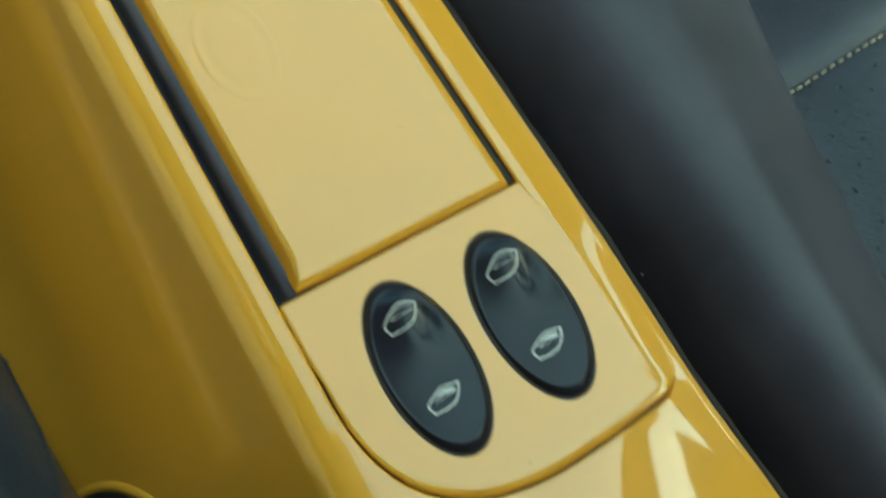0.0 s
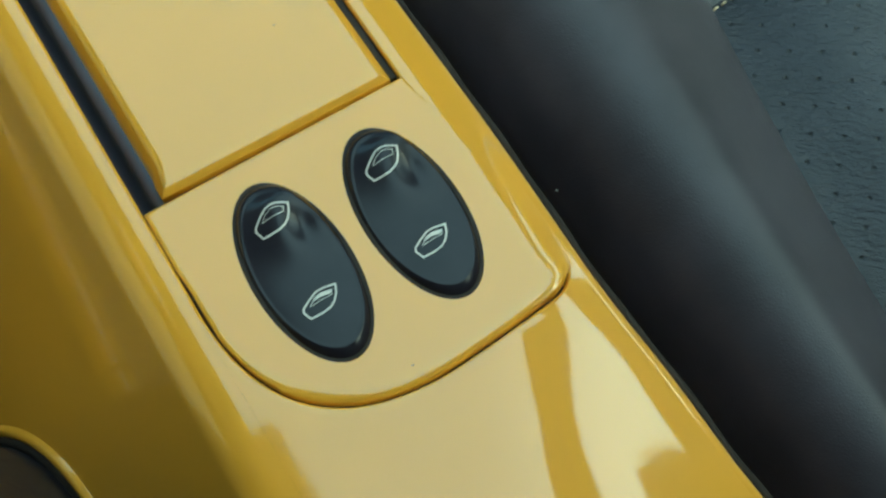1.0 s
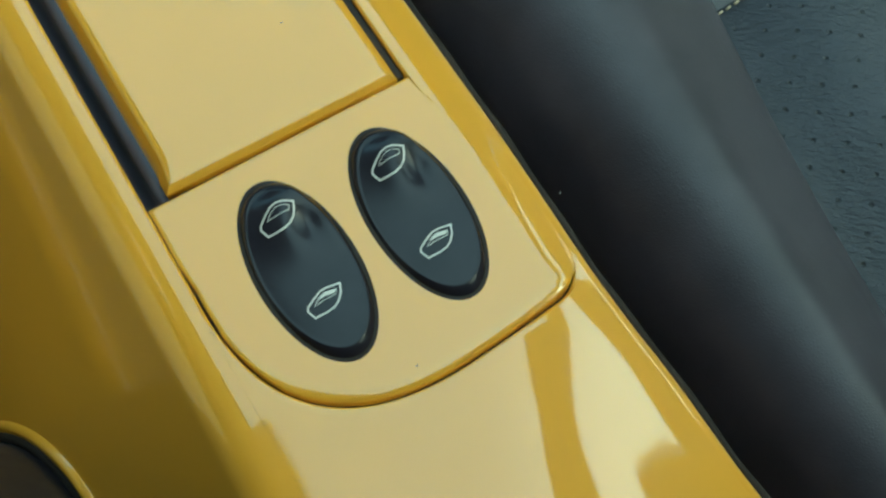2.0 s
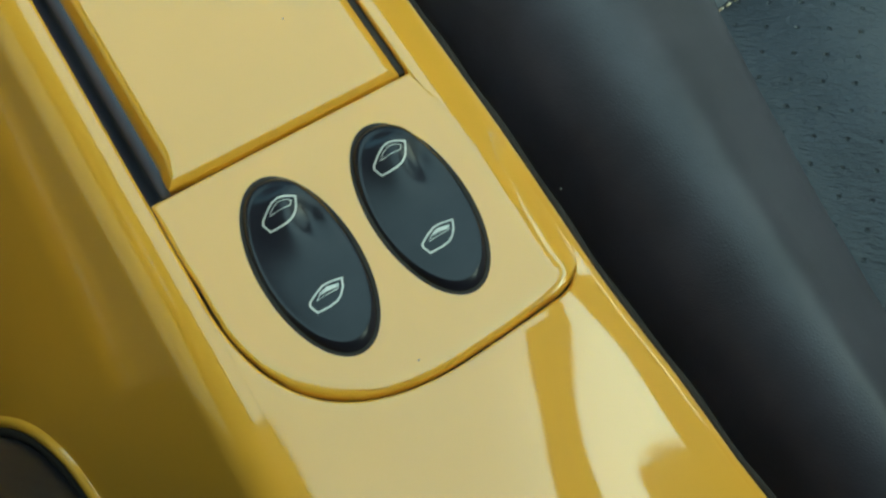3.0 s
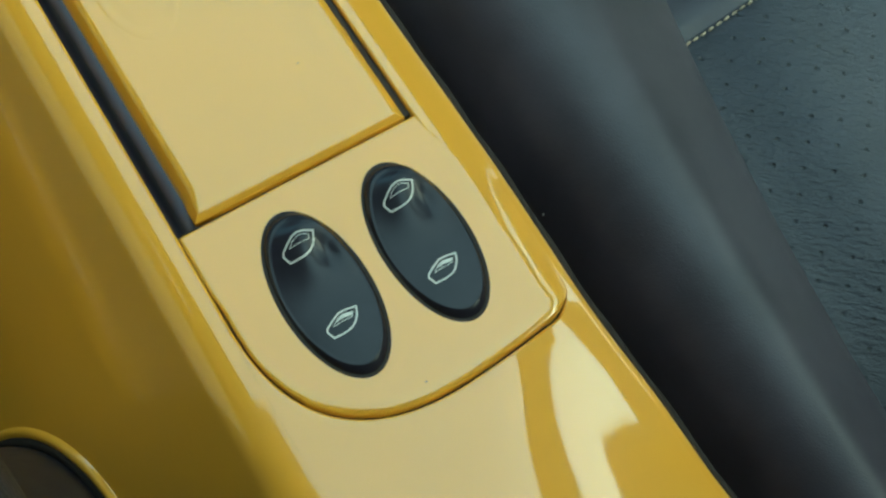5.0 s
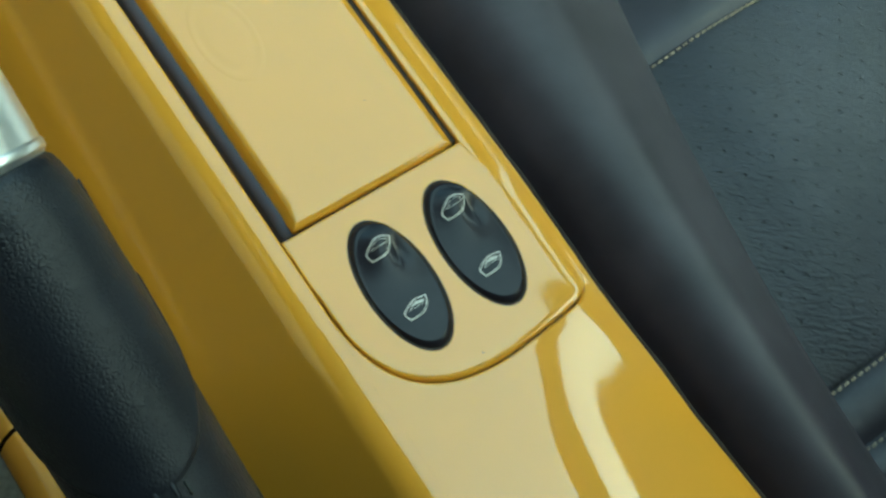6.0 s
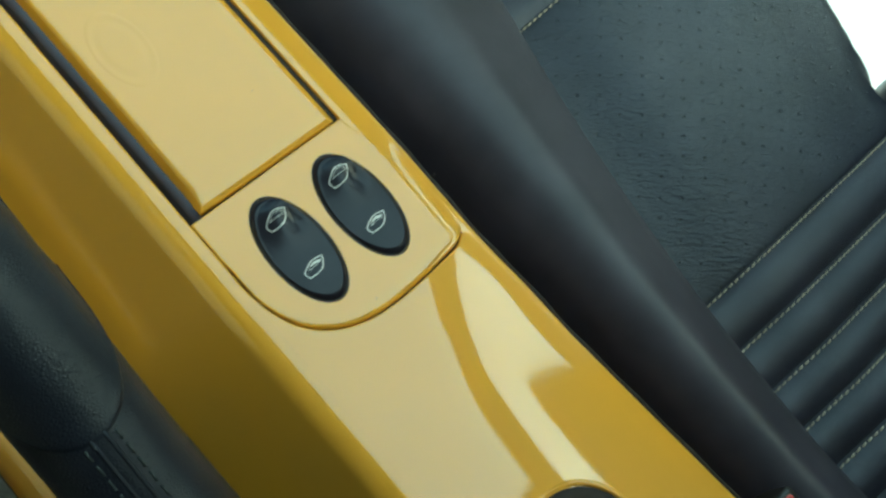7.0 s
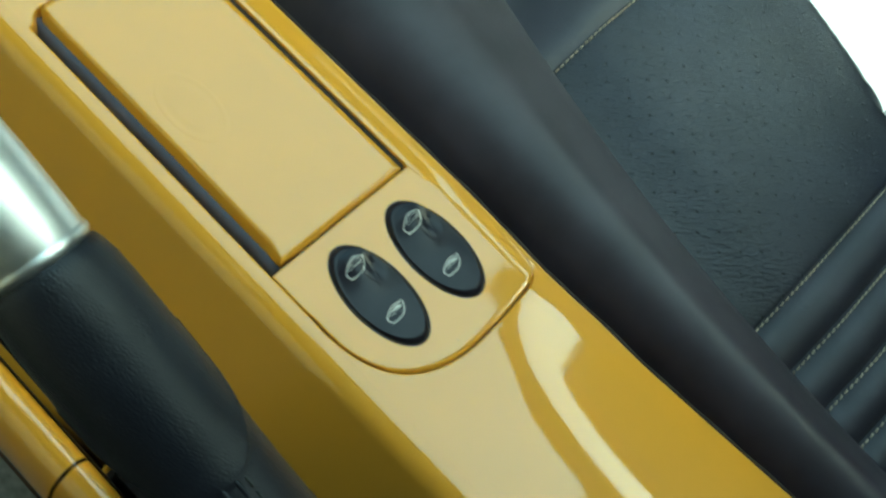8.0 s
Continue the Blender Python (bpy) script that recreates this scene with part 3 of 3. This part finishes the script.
def handbrake():
    h = thing("handbrake_lever", "pulled-up handbrake lever in black leather with a metal end", "handbrake")
    ring = [2 * math.pi * k / 48 for k in range(48)]
    # leather sleeve below the grip
    bm = bmesh.new()
    rows = []
    for k in range(0, 27):
        s = -40 - k * 11
        w = 23.4 + 2.6 * smooth_step(-100, -200, s) + 0.5 * math.sin(s * 0.13) * smooth_step(-150, -250, s)
        rows.append([hb(s, a, w, w * 1.05) for a in ring])
    sheet(bm, rows, close=True)
    sleeve = part("gaiter", bm, GRIP, h, "black leather gaiter with stitched seams")
    for off in (-6.0, 6.0):
        for k in range(22):
            s = -100 - k * 6.5
            w = 23.4 + 2.6 * smooth_step(-100, -200, s)
            a = math.pi / 2 - off / w
            bm = bmesh.new()
            tube(bm, [hb(s, a, w + 0.1, w * 1.05 + 0.1), hb(s - 2, a, w + 0.55, w * 1.05 + 0.55), hb(s - 4.4, a, w + 0.1, w * 1.05 + 0.1)], 0.45, 6)
            part("stitch", bm, DARK_THREAD, sleeve)
    for off in (-2.6, 2.6):
        bm = bmesh.new()
        path = []
        for k in range(34):
            s = -98 - k * 5
            w = 23.4 + 2.6 * smooth_step(-100, -200, s) - 0.1
            path.append(hb(s, math.pi / 2 - off / w, w, w * 1.05))
        tube(bm, path, 0.8, 6)
        part("seam", bm, GRIP, sleeve)
    # gaiter skirt: from the collar up to the underside of the lever
    bm = bmesh.new()
    rows = []
    for k in range(49):
        a = radians(180 - 262 * k / 48)
        bx, by = -102.0 + 38.0 * math.cos(a), -62 + 63.5 * math.sin(a)
        bx = max(bx, -106.0)
        bz = flank_z(bx) + 0.4 if bx > -97 else flank_z(-97) - 2
        ty = -66 + 1.1 * (by - 2)
        phi = radians(-90 + 66 * smooth_step(75, -10, math.degrees(a)) - 50 * smooth_step(100, 180, math.degrees(a)))
        ts = (ty - AY) / HD.y
        top = Vector(hb(ts, phi, 23.5, 24.0))
        base = Vector((bx, by, bz))
        mid = (base + top) / 2 + Vector((3.0 * math.cos(a), 16.0 * max(0.0, math.sin(a)), -4))
        row = []
        for j in range(17):
            t = j / 16
            p = (1 - t) ** 2 * base + 2 * t * (1 - t) * mid + t * t * top
            fold = 1.3 * math.sin(7.5 * t + 1.7 * math.sin(2 * a)) * math.sin(math.pi * t)
            row.append(tuple(p + fold * Vector((math.cos(a), math.sin(a), 0))))
        rows.append(row)
    sheet(bm, rows)
    part("boot", bm, GRIP, h, "soft black leather boot")
    # grip, with its rounded lower end standing proud of the sleeve
    bm = bmesh.new()
    rows = []
    def grip_end(a):
        return -48 - 53 * max(0.0, math.sin(a)) ** 0.55

    for s, r in ((-5, 19.4), (-6.2, 20.9), (-9, 22.0), (-14, 22.9), (-24, 23.7), (-40, 24.1)):
        rows.append([hb(s, a, r) for a in ring])
    for f, r in ((0.35, 24.3), (0.6, 24.4), (0.8, 24.5), (0.9, 24.8), (0.94, 25.0), (0.97, 24.8), (0.99, 24.1), (1.0, 23.1), (1.0, 21.5)):
        rows.append([hb(-40 + (grip_end(a) + 40) * f, a, r) for a in ring])
    sheet(bm, rows, close=True)
    g = part("grip", bm, GRIP, h, "smooth black leather grip")
    for a0 in (-0.12, math.pi + 0.12):
        bm = bmesh.new()
        tube(bm, [hb(-16 - 30 * k / 20, a0, 23.6) for k in range(21)], 0.7, 6)
        part("seam", bm, GRIP, g)
    # metal end
    bm = bmesh.new()
    vs = sheet(bm, [[hb(s, a, r) for a in ring] for s, r in ((-5.5, 18.5), (-5.0, 19.8), (-3.5, 20.4), (4, 20.6), (30, 20.4), (52, 19.2), (62, 17.4), (67, 14), (69, 9.6))], close=True)
    part("metal_end", bm, ALU, h, "brushed bright metal end cap")
    bm = bmesh.new()
    sheet(bm, [[hb(s, a, r) for a in ring] for s, r in ((-4.2, 20.2), (-3.9, 20.7), (-3.2, 21.0), (-1.6, 21.0), (-0.9, 20.7), (-0.6, 20.2))], close=True)
    part("joint_ring", bm, ALU, h, "thin bright metal ring")
    bm = bmesh.new()
    vs = sheet(bm, [[hb(s, a, r) for a in ring] for s, r in ((66, 9.2), (74, 9.0), (76, 8.6), (77, 6))], close=True)
    bm.faces.new(vs[-1])
    part("release_button", bm, BLACK, h)


handbrake()


# ---- passenger seat ----
seat = thing("passenger_seat", "dark blue-black leather car seat with perforated centre and pale stitching", "seat")


def inner_edge(y):
    """Where the side bolster ends towards the seat's middle."""
    t = y / 100
    return 240.0 + 24.8 * t + 3.25 * t * t


def bolster_line():
    """Section of the side bolster: steep outer side, a broad crest, then a fall towards the seat's middle."""
    slopes = [(140, 2.8), (145, 2.0), (154, 1.1), (163, 0.72), (172, 0.44), (180, 0.25), (187, 0.09), (193, -0.12), (199, -0.36), (208, -0.5), (239, -0.58)]
    out, z = [], -112.0
    for (xa, sa), (xb, sb) in zip(slopes, slopes[1:]):
        for k in range(4):
            t = k / 4
            out.append((xa + (xb - xa) * t, z + (xb - xa) * (sa * t + (sb - sa) * t * t / 2)))
        z += (xb - xa) * (sa + sb) / 2
    out.append((239, z))
    lift = -54 - max(q for _, q in out)
    return [(x, q + lift) for x, q in out]


BOLSTER = bolster_line()
bm = bmesh.new()
rows = []
for y in [420, 400, 360, 320, 280, 240, 200, 160, 120] + list(range(90, -340, -10)) + [-360, -380, -400]:
    e = inner_edge(max(-290, min(y, 140)))
    k = (e - 131) / 112
    r = [(136, y, -400), (131, y, -260), (131, y, -190), (131 + 4 * k, y, -140)]
    r += [(131 + (x - 131) * k, y, z) for x, z in BOLSTER]
    ze = r[-1][2]
    r += [(e - 1, y, ze - 3), (e + 1.5, y, ze - 8), (e + 3, y, ze - 14), (e + 5, y, -112), (e + 10, y, -150)]
    rows.append([(x, yy, z) for x, yy, z in r])
sheet(bm, rows)
part("side_bolster", bm, LEATHER, seat)

SEAMS = [23, -191, -225, -255.5, -284, -313, -342]


def cushion_z(x, y):
    z = -112.0
    e = inner_edge(max(-290, min(y, 140)))
    z -= 2 + 13 * smooth_step(e + 84, e + 22, x)
    r = x - 0.31 * (max(-170, min(y, 40)) + 100)
    z -= 170 * smooth_step(449, 497, r) ** 2 + 6 * smooth_step(385, 455, r)
    d = min(abs(y - s) for s in SEAMS)
    if y < SEAMS[1] + 0.01:
        z += 7.5 * (1 - (1 - min(1.0, d / 15)) ** 2.2) - 9
    elif y < SEAMS[0]:
        t = (SEAMS[0] - y) / (SEAMS[0] - SEAMS[1])
        z += 8 * math.sin(math.pi * t) ** 0.6 - 8
    else:
        z += 2.5 * smooth_step(0, 9, d) - 9 - 18 * smooth_step(4, 75, d) - 0.12 * max(0, y - 110)
    return z


def cushion_panel(name, y0, y1, mat, n):
    bm = bmesh.new()
    rows = []
    for k in range(n + 1):
        t = 0.5 - 0.5 * math.cos(math.pi * k / n)
        y = y0 + (y1 - y0) * t
        rows.append([(x, y, cushion_z(x, min(max(y, min(y0, y1) + 0.01), max(y0, y1) - 0.01))) for x in list(range(195, 450, 12)) + list(range(453, 516, 4))])
    sheet(bm, rows)
    return part(name, bm, mat, seat)


front = cushion_panel("front_roll", 420, SEAMS[0], ROLL, 30)
centre = cushion_panel("seat_centre", SEAMS[0], SEAMS[1], PERF, 60)
for a, b in zip(SEAMS[1:], SEAMS[2:] + [-400]):
    cushion_panel("pleat", a, b, ROLL, 16)


def stitches(y, x0, x1, parent):
    x = x0
    while x < x1:
        bm = bmesh.new()
        z = cushion_z(x + 1.5, y - 2.2)
        tube(bm, [(x, y - 2.4, z + 0.1), (x + 1.0, y - 2.2, z + 0.7), (x + 2.6, y - 2.0, z + 0.8), (x + 3.3, y - 1.8, z + 0.1)], 0.62, 5)
        part("stitch", bm, THREAD, parent)
        x += 4.6


stitches(SEAMS[0], 215, 455, centre)
for s in SEAMS[1:6]:
    stitches(s, 200, 455, seat)

# outer wing of the seat and its back
bm = bmesh.new()
box(bm, (440, -420, -300), (640, -166, -108), 30, 4)
part("outer_wing", bm, LEATHER, seat)
bm = bmesh.new()
box(bm, (150, -560, -330), (620, -420, 330), 50, 5)
part("backrest", bm, LEATHER, seat)
bm = bmesh.new()
box(bm, (190, -420, -400), (490, 420, -200), 10, 2)
part("seat_base", bm, BLACK, seat)

# ---- belt buckle ----
bk = thing("seat_belt_buckle", "black seat belt buckle with a red release button", "buckle")
bm = bmesh.new()
box(bm, (121, -362, -114), (150, -277, -44), 3, 3)
part("housing", bm, BLACK, bk)
bm = bmesh.new()
box(bm, (125, -306, -52), (147, -280.5, -42.6), 2, 3)
part("release_button", bm, RED, bk, "red plastic release button")

# ---- driver's seat, added beside the console; its front end sets the flank's dark reflection ----
ds = thing("driver_seat", "dark leather car seat on the driver's side", "seat")
bm = bmesh.new()
box(bm, (-640, -460, -400), (-262, 20, -125), 40, 4)
part("cushion", bm, LEATHER, ds)
bm = bmesh.new()
rows = []
for y in [22, 20, 14, 4] + list(range(-10, -340, -20)) + [-380, -420]:
    r = [(-166, y, -400), (-162, y, -190), (-165, y, -140)]
    r += [(-162 - (x - 131) * 1.05, y, z) for x, z in BOLSTER]
    rows.append(r + [(-280, y, -100), (-284, y, -160)])
sheet(bm, rows)
part("side_bolster", bm, LEATHER, ds)
bm = bmesh.new()
box(bm, (-640, -560, -330), (-215, -400, 360), 50, 5)
part("backrest", bm, LEATHER, ds)

# ---- carpeted tunnel side below the console ----
bm = bmesh.new()
box(bm, (104.5, -600, -400), (134, 420, -112), 5, 3)
tagged(obj("tunnel_side", bm, CARPET), "dark carpet on the tunnel side", "carpet", kind="structure")

# ---- a speck of lint on the seat bolster ----
bm = bmesh.new()
bmesh.ops.create_icosphere(bm, subdivisions=2, radius=0.45 * MM)
for v in bm.verts:
    v.co += Vector((noise.noise(v.co * 3000), noise.noise(v.co * 3000 + Vector((5, 0, 0))), noise.noise(v.co * 3000 + Vector((0, 7, 0))))) * 0.00025
lint = tagged(obj("lint_speck", bm, WHITE), "tiny pale speck of lint on the seat bolster", "lint")
lint.location = Vector((141.1, -29.9, -91.7)) * MM

# ---- dust specks on the paint ----
for x, y, r in ((42.1, -80.8, 0.3), (63.4, 35.0, 0.3)):
    bm = bmesh.new()
    bmesh.ops.create_icosphere(bm, subdivisions=2, radius=r * MM)
    for v in bm.verts:
        v.co.z *= 0.4
        v.co += Vector((noise.noise(v.co * 2500), noise.noise(v.co * 2500 + Vector((3, 0, 0))), 0)) * 0.0003
    speck = tagged(obj("dust_speck", bm, BLACK), "tiny dark speck of dust on the yellow paint", "dust", "specks on the console")
    speck.location = Vector((x, y, 1.05 if y > 0 else 0.05)) * MM
